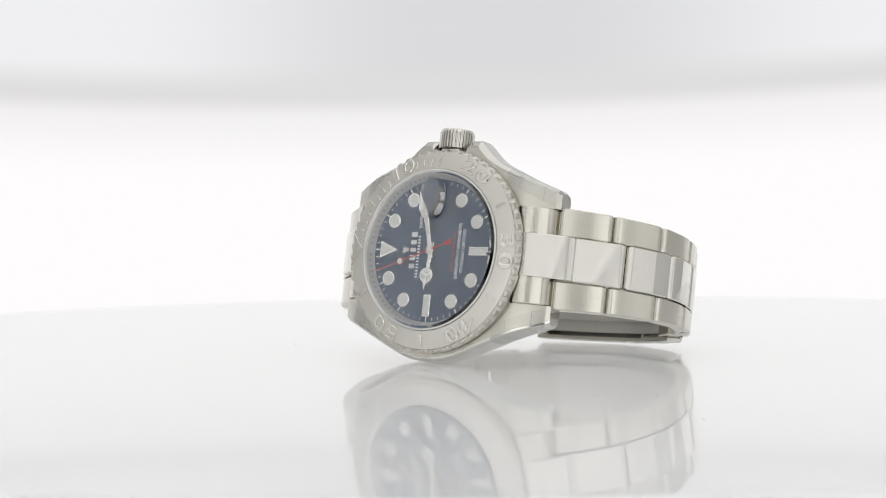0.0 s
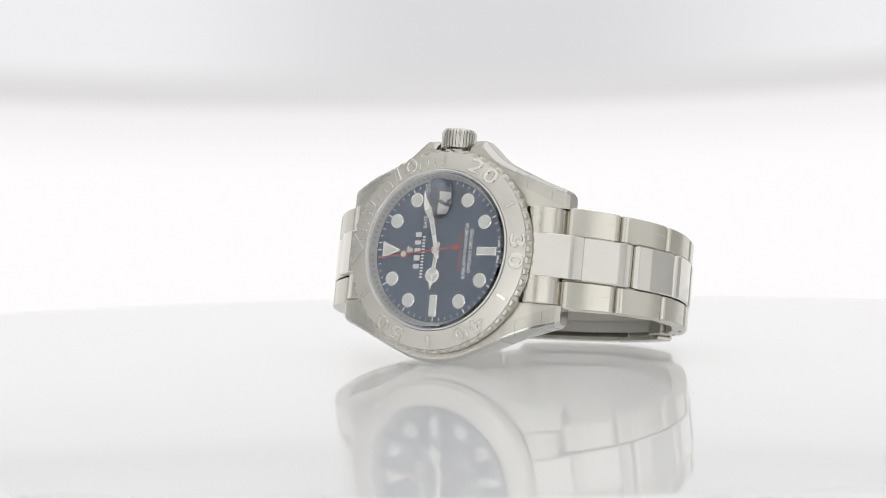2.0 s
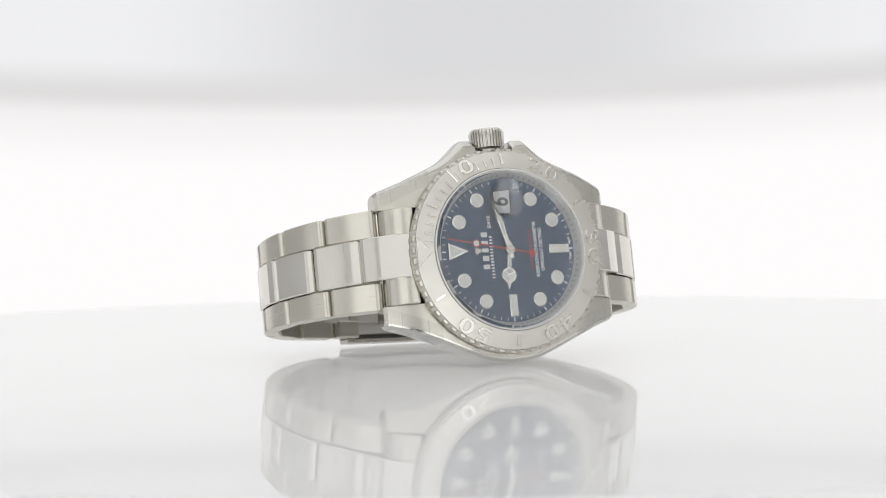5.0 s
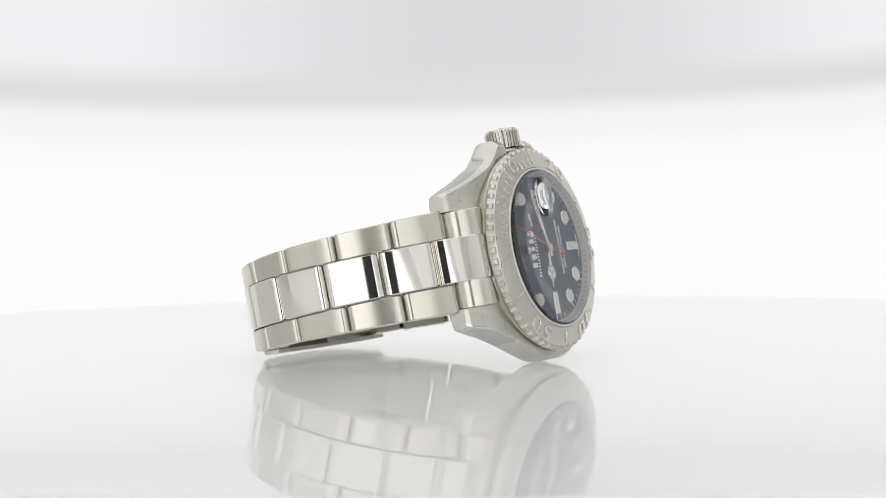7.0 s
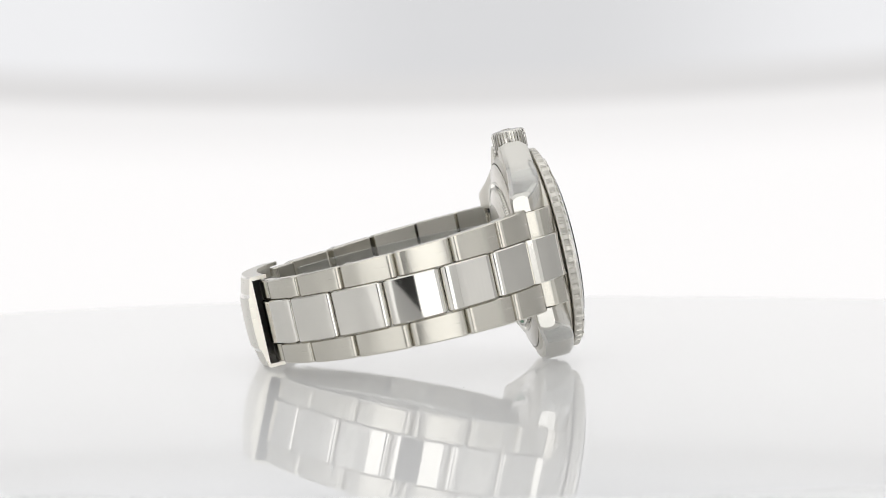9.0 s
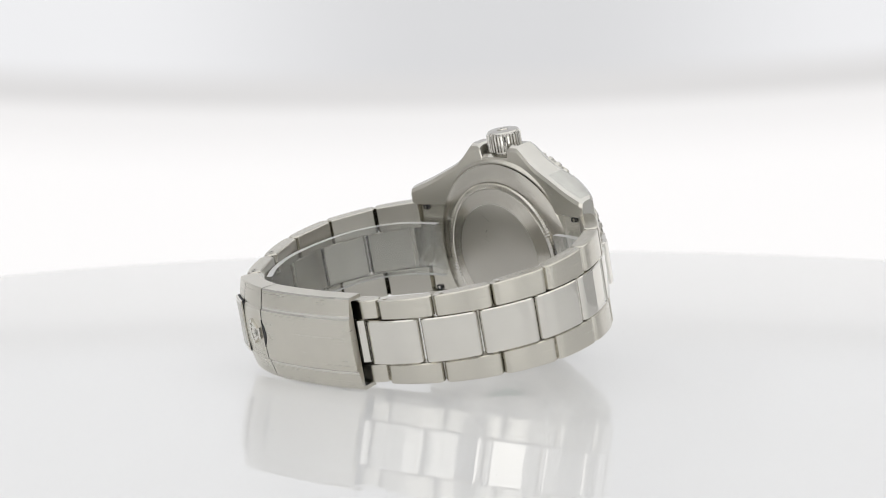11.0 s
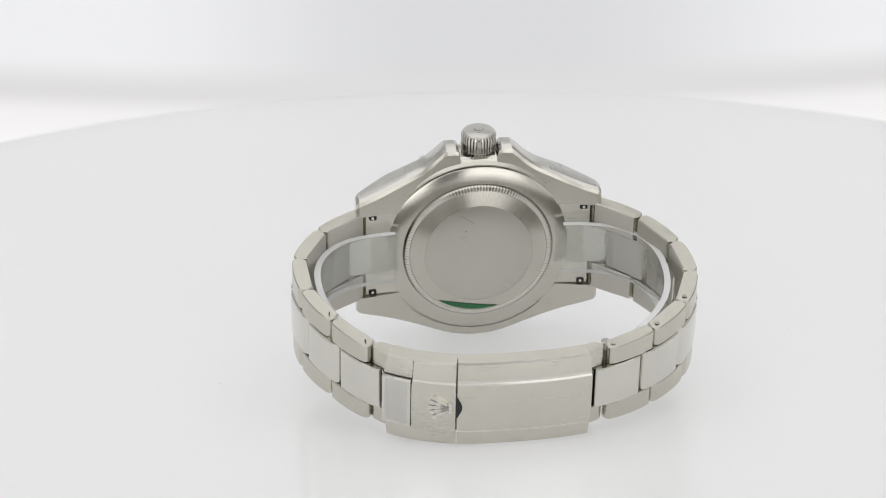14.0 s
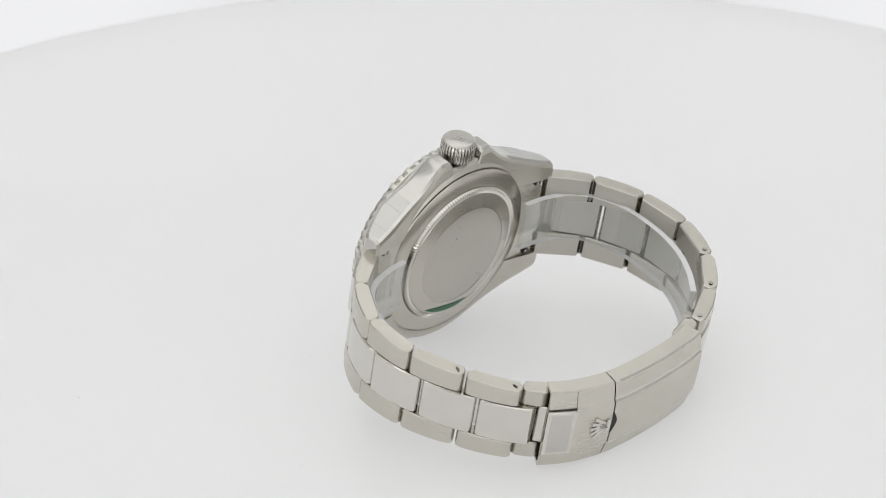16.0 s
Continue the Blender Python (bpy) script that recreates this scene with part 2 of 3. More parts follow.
def spline(points, per=24):
    """A smooth line through 2D points, as a dense list."""
    p = [Vector(q) for q in points]
    p = [2 * p[0] - p[1], *p, 2 * p[-1] - p[-2]]
    out = []
    for i in range(1, len(p) - 2):
        for k in range(per):
            t = k / per
            a, b, c, d = p[i - 1:i + 3]
            out.append(0.5 * (2 * b + (c - a) * t + (2 * a - 5 * b + 4 * c - d) * t * t + (3 * b - a - 3 * c + d) * t ** 3))
    return out + [p[-2]]


class Line:
    """Arc-length access to a 2D line."""

    def __init__(self, points):
        self.p = spline(points)
        self.s = [0.0]
        for a, b in zip(self.p, self.p[1:]):
            self.s.append(self.s[-1] + (b - a).length)
        self.length = self.s[-1]

    def at(self, s):
        s = min(max(s, 0.0), self.length)
        i = max(0, min(len(self.p) - 2, int(np.searchsorted(self.s, s)) - 1))
        k = (s - self.s[i]) / max(1e-9, self.s[i + 1] - self.s[i])
        return self.p[i].lerp(self.p[i + 1], k)

    def way(self, s):
        return (self.at(s + 0.3) - self.at(s - 0.3)).normalized()

    def where(self, test):
        return next(s for s, q in zip(self.s, self.p) if test(q))


def sweep(bm, line, s0, s1, section, steps=24, mats=None):
    """Sweeps a closed (x, n) section along a line in the YZ plane; n points outwards."""
    rings = []
    for k in range(steps + 1):
        s = s0 + (s1 - s0) * k / steps
        q, w = line.at(s), line.way(s)
        nrm = Vector((-w.y, w.x))
        if nrm.dot(q - Vector((0, -27))) < 0:
            nrm = -nrm
        rings.append([bm.verts.new((x, q.x + nrm.x * h, q.y + nrm.y * h)) for x, h in section])
    n = len(section)
    for a, b in zip(rings, rings[1:]):
        for i in range(n):
            j = (i + 1) % n
            f = bm.faces.new((a[i], a[j], b[j], b[i]))
            f.material_index = mats[i] if mats else 0
    bm.faces.new(rings[0][::-1])
    bm.faces.new(rings[-1])
    return bm


# ---- light tent ----
def slab(name, size, at, mat, label, category, kind="structure"):
    bm = bmesh.new()
    prism(bm, rounded(size[0], size[1], min(size[0], size[1]) * 0.2 if min(size[:2]) < 60 else 8, 3), -size[2] / 2, size[2] / 2, 1.0)
    return tagged(part(name, bm, mat, at=at), label, category, "light panels of the tent" if name == "light_panel" else "", kind)


slab("floor", (1900, 1900, 12), mm(0, 0, -506), CLOTH, "white cloth floor of a photographic light tent", "floor")
slab("ceiling", (1900, 1900, 12), mm(0, 0, 956), CLOTH, "white cloth ceiling of a photographic light tent", "ceiling")
for nm, x, y, r in (("wall_north", 0, 950, 0), ("wall_south", 0, -950, 0), ("wall_east", 950, 0, 90), ("wall_west", -950, 0, 90)):
    slab(nm, (1900, 1450, 12), mm(x, y, 225, 90, 0, r), CLOTH, "white cloth wall of a photographic light tent", "wall")

slab("light_panel", (1500, 1500, 20), mm(0, 60, 940), glow("top_diffuser", TOP_LIGHT), "white diffusing light panel above the turntable", "light panel", "thing")
slab("light_panel", (1150, 1000, 20), mm(-934, 330, 250, 90, 0, 90), glow("side_diffuser", SIDE_LIGHT), "white diffusing light panel beside the turntable", "light panel", "thing")
slab("light_panel", (1150, 1000, 20), mm(934, 330, 250, 90, 0, 90), glow("far_side_diffuser", SIDE_LIGHT), "white diffusing light panel beside the turntable", "light panel", "thing")
FRONT = glow("front_diffuser", FRONT_LIGHT)
for sx in (-1, 1):
    slab("light_panel", (560, 560, 20), mm(sx * 440, -934, -60, 90, 0, 0), FRONT, "white diffusing light panel facing the turntable", "light panel", "thing")
slab("light_panel", (1500, 600, 20), mm(0, -934, 560, 90, 0, 0), glow("upper_diffuser", 0.42 * FRONT_LIGHT), "wide white diffusing light panel facing the turntable", "light panel", "thing")
slab("light_panel", (1500, 760, 20), mm(0, -480, -490), glow("low_diffuser", LOW_LIGHT), "white diffusing light panel lying on the tent floor", "light panel", "thing")
slab("black_curtain", (290, 620, 8), mm(0, -939, -70, 90, 0, 0), DARK_CLOTH, "black curtain behind the camera in the tent wall", "curtain", "thing")

# sheet with light fall-off drawn into its emission, carried by the camera's arm
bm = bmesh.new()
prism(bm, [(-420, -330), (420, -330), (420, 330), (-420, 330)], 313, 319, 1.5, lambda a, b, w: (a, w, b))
backdrop = tagged(part("backdrop", bm, PAINTED_GLOW), "white sheet with its lighting painted as glow, soft grey in the upper field", "backdrop", kind="structure")

# turntable
turntable = tagged(new("turntable"), "glossy white acrylic turntable disc", "turntable")
bm = bmesh.new()
lathe(bm, [(0, 0), (60, 0), (120, 0), (170, 0), (192.5, 0), (193.3, 0), (193.8, -0.03), (194.4, -0.2), (194.8, -0.6), (195, -1.2), (195, -7.2), (194.2, -8)], 192)
disc = part("disc", bm, ACRYLIC, turntable)
bm = bmesh.new()
lathe(bm, [(0, -6), (90, -6), (193.6, -6), (193.8, -7.9), (0, -7.9)], 192)
part("light_plate", bm, glow("plate_under_disc", UNDER_LIGHT), turntable, "glowing plate under the opal disc")
bm = bmesh.new()
lathe(bm, [(0, -8), (70, -8), (70, -14), (40, -20), (40, -480), (150, -486), (150, -500), (0, -500)], 64)
part("pedestal", bm, CLOTH, turntable)
random.seed(4)
bm = bmesh.new()
for i in range(24):
    a, r = random.uniform(0, 6.283), random.uniform(25, 120)
    k = random.uniform(0.04, 0.1)
    res = bmesh.ops.create_icosphere(bm, subdivisions=1, radius=k)
    bmesh.ops.scale(bm, vec=(random.uniform(0.8, 2.5), 1, 0.5), verts=res["verts"])
    bmesh.ops.translate(bm, vec=(r * math.cos(a), r * math.sin(a), k * 0.4), verts=res["verts"])
dust = tagged(part("dust", bm, SPECK), "tiny grey dust specks on the white disc", "dust", kind="stuff")

# ---- the watch ----
watch = tagged(new("wristwatch"), "steel wristwatch with blue dial and three-link bracelet lying on its side", "wristwatch")


def steps_at(table, y):
    ys, xs = zip(*table)
    if abs(y) < 8.0 or abs(y) > 23.3:
        return float(np.interp(abs(y), ys, xs))
    return float(np.mean([np.interp(abs(y) + d, ys, xs) for d in np.linspace(-1, 1, 9) * min(1.6, abs(y) - 7.9, 23.6 - abs(y))]))


CROWN_SIDE = [(0, 20.2), (3.6, 20.2), (3.95, 21.9), (4.5, 22.3), (6.5, 22.25), (7.3, 21.6), (9.2, 19.75), (11, 18.2), (13, 17.4), (16, 16.0), (19, 14.7), (23.8, 13.0), (24.4, 12.5)]
NINE_SIDE = [(0, 21.45), (2, 21.36), (4, 21.1), (6, 20.6), (8.5, 19.6), (11.5, 18.3), (15, 16.7), (19, 15.0), (23.8, 13.4), (24.4, 12.9)]
LUG_TOP = [(0, 1.75), (9, 1.75), (14, 1.45), (18, 0.7), (21, -0.6), (23.8, -2.3), (24.4, -3.0)]
LUG_BASE = [(0, -4.2), (7, -4.1), (12, -4.4), (17, -5.2), (21, -6.1), (23.8, -6.4), (24.4, -6.1)]


def case_section(sign, table, y):
    """Cross-section of the case's flank at y, from the underside round to the top."""
    xo, zt, zb, xi = steps_at(table, y), steps_at(LUG_TOP, y), steps_at(LUG_BASE, y), 9.35
    drop = 1.5 * max(0.0, 1 - abs(y) / 17.0) ** 0.5 if sign > 0 else 0.0
    return [(xi, zb), (xo - 1.3, zb), (xo - 0.5, zb + 0.25), (xo - 0.1, zb + 0.9), (xo, zb + 1.5), (xo, zt - 0.75 - drop), (xo - 0.14, zt - 0.45 - drop * 0.9),
            (xo - 0.5 - drop * 0.5, zt - 0.05 - drop * 0.25), (xo - 0.9 - drop * 0.5, zt - drop * 0.2), (xi, zt)]


def build_case():
    bm = bmesh.new()
    lathe(bm, [(15.4, 1.9), (19.4, 1.9), (19.7, 1.6), (19.8, -3.6), (19.3, -4.3), (18.95, -4.75), (18.75, -4.75), (18.7, -4.1), (15.2, -4.1)], 128)
    ys = sorted({round(y, 2) for a, _ in CROWN_SIDE + NINE_SIDE + LUG_TOP for y in (a, -a)} | {round(-24.4 + 0.7 * i, 2) for i in range(70)})
    for sign, table in ((1, CROWN_SIDE), (-1, NINE_SIDE)):
        rings = []
        for y in ys:
            sec = case_section(sign, table, y)
            rings.append([bm.verts.new((sign * x, y, z)) for x, z in sec])
        n = len(rings[0])
        for a, b in zip(rings, rings[1:]):
            for i in range(n):
                f = bm.faces.new((a[i], a[(i + 1) % n], b[(i + 1) % n], b[i]))
                f.material_index = 1 if 2 <= i <= 7 else 0
        for r in (rings[0], rings[-1]):
            bm.faces.new(r).material_index = 1
    return part("case", bm, [CASE_STEEL, FLANK], watch, "brushed steel case with polished flanks and lugs", smooth=15)


case = build_case()


def lug_film(sign, table, end):
    """Clear factory film on a lug, with its raised cut edges."""
    bm = bmesh.new()
    for y0, y1, lift, index in ((14.2, 23.6, 0.05, 0), (16.9, 16.98, 0.07, 1), (21.5, 21.58, 0.07, 1)):
        rows = []
        for k in range(13 if index == 0 else 2):
            y = y0 + (y1 - y0) * k / (12 if index == 0 else 1)
            sec = case_section(sign, table, y)[3:]
            sec = [(x + lift, z + (lift if n > 1 else 0.0)) for n, (x, z) in enumerate(sec)]
            sec[-1] = (max(sec[-1][0], 14.0 - (y - 14.0) * 0.45), sec[-1][1])
            rows.append([bm.verts.new((sign * x, end * y, z)) for x, z in sec])
        for a, b in zip(rows, rows[1:]):
            for n in range(len(a) - 1):
                bm.faces.new((a[n], a[n + 1], b[n + 1], b[n])).material_index = index
    film = part("protective_film", bm, [FILM, FILM_CUT], watch, "clear plastic film stuck on a lug", smooth=25)
    film.visible_shadow = False


for lug_end in (1, -1):
    lug_film(1, CROWN_SIDE, lug_end)
    lug_film(-1, NINE_SIDE, lug_end)


def build_bezel():
    bm = bmesh.new()
    n, teeth = 1254, 57
    prof = [(15.85, 2.0), (19.4, 2.0), (19.95, 2.2), (20.08, 2.5), (20.08, 3.35), (19.98, 3.58), (19.58, 3.68), (19.47, 3.6), (19.38, 3.86), (16.1, 4.78), (15.92, 4.8), (15.85, 4.68)]
    bite = {3: 0.12, 4: 0.6, 5: 0.66, 6: 0.28}

    def wob(i, k, r, z):
        if k in bite:
            u = (i * teeth / n - 0.25) % 1.0
            c = math.sqrt(max(0.0, 1 - (abs(u - 0.5) / 0.29) ** 2))
            return r - bite[k] * c, z
        return r, z

    lathe(bm, prof, n, wob, closed=True)
    for f in bm.faces:
        if f.calc_center_median().xy.length > 19.42:
            f.material_index = 1
    bz = part("bezel", bm, [PLATINUM, SCALLOP], watch, "matte platinum bezel with scalloped rim", smooth=28)

    def on_bezel(minute, r, lift=0.0):
        """Frame on the sloping bezel: x clockwise, y outwards, z off the surface."""
        a = radians(minute * 6)
        z = 3.86 + (19.38 - r) * 0.2805 + lift
        return Matrix.Translation((r * math.sin(a) * MM, r * math.cos(a) * MM, z * MM)) @ pose(0, 0, 0, 0, 0, -minute * 6) @ pose(0, 0, 0, -15.7, 0, 0)

    for value in (10, 20, 30, 40, 50):
        for k, ch in enumerate(str(value)):
            tb = text_mesh(ch, 4.1, 0.34, 0.0, 0.11)
            for v in tb.verts:
                v.co.x *= 1.55
            off = (-1.9 if k == 0 else 1.9) * (0.84 if value == 10 else 1)
            part("numeral", tb, RELIEF, bz, "polished raised numeral", on_bezel(value + off / 17.75 / radians(6), 17.75, 0.03), smooth=25)
    bars = [(15, 2.5, 0.62), (25, 2.0, 0.62), (35, 2.0, 0.62), (45, 2.3, 0.62), (55, 2.3, 0.62), (5, 2.5, 0.5)]
    bars += [(k, 1.7, 0.36) for k in range(1, 15) if k not in (5, 9, 10, 11)]
    for minute, length, w in bars:
        bm = bmesh.new()
        prism(bm, rounded(w, length, 0.08, 2), -0.2, 0.24, 0.06)
        part("graduation_bar", bm, RELIEF, bz, "", on_bezel(minute, 17.75 if length > 1.8 else 17.15, 0.03))
    bm = bmesh.new()
    prism(bm, [(-3.0, 1.5), (0, -1.55), (3.0, 1.5)], -0.2, 0.2, 0.06)
    part("triangle_marker", bm, RELIEF, bz, "", on_bezel(0, 17.75, 0.03))
    return bz


build_bezel()

# rehaut, dial and crystal
DZ = 3.1
bm = bmesh.new()
lathe(bm, [(13.85, DZ - 0.2), (13.9, DZ), (15.0, 4.5), (15.45, 4.55), (15.45, 5.05), (15.6, 5.12), (15.78, 5.05), (15.83, DZ - 0.2)], 160, closed=True)
rehaut = part("inner_ring", bm, REHAUT, watch, "engraved steel ring round the dial")
mark = bmesh.new()
prism(mark, rounded(0.5, 0.6, 0.1, 2), -0.02, 0.03)
first = None
for i in range(80):
    if i % 20 == 0:
        continue
    a = 360 * i / 80
    at = pose(14.45 * math.sin(radians(a)) * MM, 14.45 * math.cos(radians(a)) * MM, (DZ + 0.74) * MM, 0, 0, -a) @ pose(0, 0, 0, 52, 0, 0)
    if first is None:
        first = part("engraved_mark", mark, ENGRAVED, rehaut, "", at)
    else:
        ob = new("engraved_mark", first.data)
        ob.parent, ob.matrix_basis = rehaut, at

bm = bmesh.new()
lathe(bm, [(0, 0), (4, 0), (9, 0), (13.9, 0), (13.9, -0.4), (0, -0.4)], 128)
dial = part("dial", bm, DIAL, watch, "sunburst blue dial", mm(0, 0, DZ))


def marker(poly, inner, at, label=""):
    bm = bmesh.new()
    prism(bm, poly, 0.0, 0.42, 0.1)
    ob = part("hour_marker", bm, RIM, dial, label, at)
    bm = bmesh.new()
    prism(bm, inner, 0.36, 0.47, 0.03)
    part("lume", bm, LUME, ob)
    return ob


for h in (1, 2, 4, 5, 7, 8, 10, 11):
    a = radians(30 * h)
    marker(circle(1.45, 40), circle(1.2, 40), mm(11.3 * math.sin(a), 11.3 * math.cos(a), 0))
for h in (6, 9):
    a = radians(30 * h)
    marker(rounded(1.75, 4.3, 0.12, 2), rounded(1.25, 3.8, 0.08, 2), mm(10.75 * math.sin(a), 10.75 * math.cos(a), 0, 0, 0, -30 * h))
marker([(-1.75, 2.1), (0, -2.2), (1.75, 2.1)][::-1], [(-1.28, 1.82), (0, -1.35), (1.28, 1.82)][::-1], mm(0, 10.4, 0))
for i in range(60):
    if i in (14, 15, 16):
        continue
    big = i % 5 == 0
    a = radians(6 * i)
    bm = bmesh.new()
    prism(bm, rounded(0.26 if big else 0.14, 0.85 if big else 0.62, 0.03, 1), 0.005, 0.025)
    part("minute_mark", bm, PRINT, dial, "", mm(13.35 * math.sin(a), 13.35 * math.cos(a), 0, 0, 0, -6 * i))


def dial_text(word, size, y, width, mat=PRINT, x=0.0, turn=0.0):
    bm = text_mesh(word, size, 0.03, 0.022)
    ext = max(v.co.x for v in bm.verts) - min(v.co.x for v in bm.verts)
    for v in bm.verts:
        v.co.x *= width / ext
    part("lettering", bm, mat, dial, "", mm(x, y, 0.02, 0, 0, turn))


def dial_bars(widths, gap, h, y, mat, total):
    """Plain bars in place of letters, centred on x = 0."""
    scale = total / (sum(widths) + gap * (len(widths) - 1))
    x = -total / 2
    for w in widths:
        bm = bmesh.new()
        prism(bm, rounded(w * scale, h, 0.05, 1, x + w * scale / 2, y), 0.005, 0.03)
        part("lettering_bar", bm, mat, dial)
        x += (w + gap) * scale


dial_bars([0.85, 0.95, 0.7, 0.75, 0.9], 0.62, 1.35, 4.8, PRINT, 7.2)
dial_bars([0.3] * 14, 0.3, 0.68, 3.5, PRINT, 8.2)
dial_text("DATE", 0.95, 3.5, 2.4, x=5.6)
for ob in [o for o in dial.children if o.name.startswith("lettering_bar")][-14:]:
    ob.matrix_basis = mm(-1.3, 0, 0)
dial_bars([0.3] * 11, 0.45, 0.6, -4.85, RED, 7.6)
dial_text("SUPERLATIVE CHRONOMETER", 0.98, -5.98, 10.9)
dial_text("OFFICIALLY CERTIFIED", 0.98, -7.1, 8.5)
dial_text("SWISS", 0.5, -13.1, 1.5, x=-1.5, turn=-7)
dial_text("MADE", 0.5, -13.1, 1.4, x=1.5, turn=7)


def emblem(bm, size, depth):
    """A plain fan of five bars on a base."""
    prism(bm, rounded(size * 0.46, size * 0.14, size * 0.06, 3, 0, -size * 0.42), 0, depth, depth * 0.2)
    for k in range(-2, 3):
        a = radians(90 - k * 19)
        ca, sa = math.cos(a), math.sin(a)
        shaft = [(0.03, -0.09), (0.06, -0.09), (0.62, -0.06), (0.62, 0.06), (0.06, 0.09), (0.03, 0.09)]
        prism(bm, [(size * (u * 0.95 * ca - v * sa), size * (-0.38 + u * 0.95 * sa + v * ca)) for u, v in shaft], 0, depth, 0)
        prism(bm, [(size * (0.64 * ca) + px, size * (-0.38 + 0.64 * sa) + py) for px, py in circle(size * 0.085, 12)], 0, depth * 1.15, 0)


bm = bmesh.new()
emblem(bm, 1.7, 0.3)
part("emblem", bm, RELIEF, dial, "polished applied emblem", mm(0, 6.55, 0))

# date aperture with its numeral, under the lens
bm = bmesh.new()
prism(bm, rounded(4.0, 2.75, 0.15, 2), 0.0, 0.03)
date = part("date_window", bm, BLACK, dial, "date window showing a black numeral on white", mm(9.6, 0, 0))
bm = bmesh.new()
prism(bm, rounded(3.5, 2.3, 0.1, 2), 0.03, 0.05)
disc = part("date_disc", bm, PRINT, date)
bm = text_mesh("6", 3.0, 0.02, 0.05)
part("date_numeral", bm, BLACK, date, "", mm(0, 0, 0.07))


# hands
def hand(name, polys, z, angle, label):
    ob = None
    for poly, lo, hi, mat in polys:
        bm = bmesh.new()
        prism(bm, poly, lo, hi, 0.05)
        if ob is None:
            ob = part(name, bm, mat, watch, label, mm(0, 0, z, 0, 0, -angle))
        else:
            part("lume", bm, mat, ob)
    return ob


hand("hour_hand", [([(-0.45, -1.6), (0.45, -1.6), (0.45, 3.6)] + [(1.55 * math.sin(radians(a)), 5.0 - 1.55 * math.cos(radians(a))) for a in range(20, 161, 14)]
                    + [(0.42, 6.6), (0, 8.1), (-0.42, 6.6)] + [(-1.55 * math.sin(radians(a)), 5.0 - 1.55 * math.cos(radians(a))) for a in range(160, 19, -14)] + [(-0.45, 3.6)], 0, 0.2, HAND_METAL),
                   ([(-0.24, 1.0), (0.24, 1.0), (0.24, 3.5), (-0.24, 3.5)], 0.14, 0.23, LUME)]
     + [([(1.22 * k * math.sin(radians(b)), 5.0 + 1.22 * k * math.cos(radians(b))) for k, b in [(0.18, c + 60)] + [(1.0, c + 8 + 13 * j) for j in range(9)]], 0.14, 0.23, LUME) for c in (0, 120, 240)],
     DZ + 0.55, 276.2, "polished hour hand with pale lume")
hand("minute_hand", [([(-0.4, -1.8), (0.4, -1.8), (0.5, 3.0), (0.75, 8.6), (0, 12.2), (-0.75, 8.6), (-0.5, 3.0)], 0, 0.2, HAND_METAL),
                     ([(-0.26, 3.0), (0.26, 3.0), (0.45, 8.4), (-0.45, 8.4)], 0.14, 0.23, LUME)], DZ + 0.85, 75.0, "polished minute hand with pale lume")
bm = bmesh.new()
prism(bm, [(-0.13, -4.4), (0.13, -4.4), (0.1, 13.0), (-0.1, 13.0)], 0, 0.12)
prism(bm, circle(0.62, 24, 0, -4.6), 0, 0.14)
prism(bm, circle(0.75, 24, 0, 7.2), -0.01, 0.13)
second_hand = part("second_hand", bm, RED, watch, "thin red seconds hand with a round counterweight", mm(0, 0, DZ + 1.15))
bm = bmesh.new()
prism(bm, circle(0.58, 24, 0, 7.2), 0.1, 0.17, 0.02)
part("lume", bm, LUME, second_hand)
bm = bmesh.new()
lathe(bm, [(0, 0.3), (0.45, 0.3), (0.55, 0.2), (0.55, 0.1), (0.95, 0.08), (0.95, -0.9), (0, -0.9)], 32)
part("hub", bm, RELIEF, second_hand)

bm = bmesh.new()
lathe(bm, [(0, 5.45), (7, 5.45), (15.0, 5.45), (15.42, 5.15), (15.42, 4.7), (15.2, 4.65), (7, 4.65), (0, 4.65)], 128)
crystal = part("crystal", bm, SAPPHIRE, watch, "clear flat watch glass", smooth=20)
crystal.visible_shadow = False
bm = bmesh.new()
lens_rows = []
for k in range(11):
    a = k / 10
    row = []
    for i in range(48):
        t = 2 * math.pi * i / 48
        c, s = math.cos(t), math.sin(t)
        sup = (abs(c) ** 2.6 + abs(s) ** 2.6) ** (-1 / 2.6)
        x, y = 3.95 * sup * c * a, 3.05 * sup * s * a
        z = 0.3 + 1.05 * (1 - a * a)
        row.append((x, y, z))
    lens_rows.append(row)
rings = [[bm.verts.new(p) for p in row] for row in lens_rows[1:]]
rings.append([bm.verts.new((x, y, 0.0)) for x, y, z in lens_rows[-1]])
top_v, base_v = bm.verts.new((0, 0, 1.35)), bm.verts.new((0, 0, 0))
for i in range(48):
    j = (i + 1) % 48
    bm.faces.new((top_v, rings[0][i], rings[0][j]))
    bm.faces.new((base_v, rings[-1][j], rings[-1][i]))
    for a, b in zip(rings, rings[1:]):
        bm.faces.new((a[i], b[i], b[j], a[j]))
lens = part("date_lens", bm, LENS, crystal, "raised clear magnifying lens over the date", mm(9.95, 0, 5.46), smooth=50)
lens.visible_shadow = False

# winding crown
CZ = -0.85
bm = bmesh.new()


def flutes(i, k, r, z):
    return (r - (0.32 if k in (3, 4) and (i % 8) < 3 else 0.0), z)


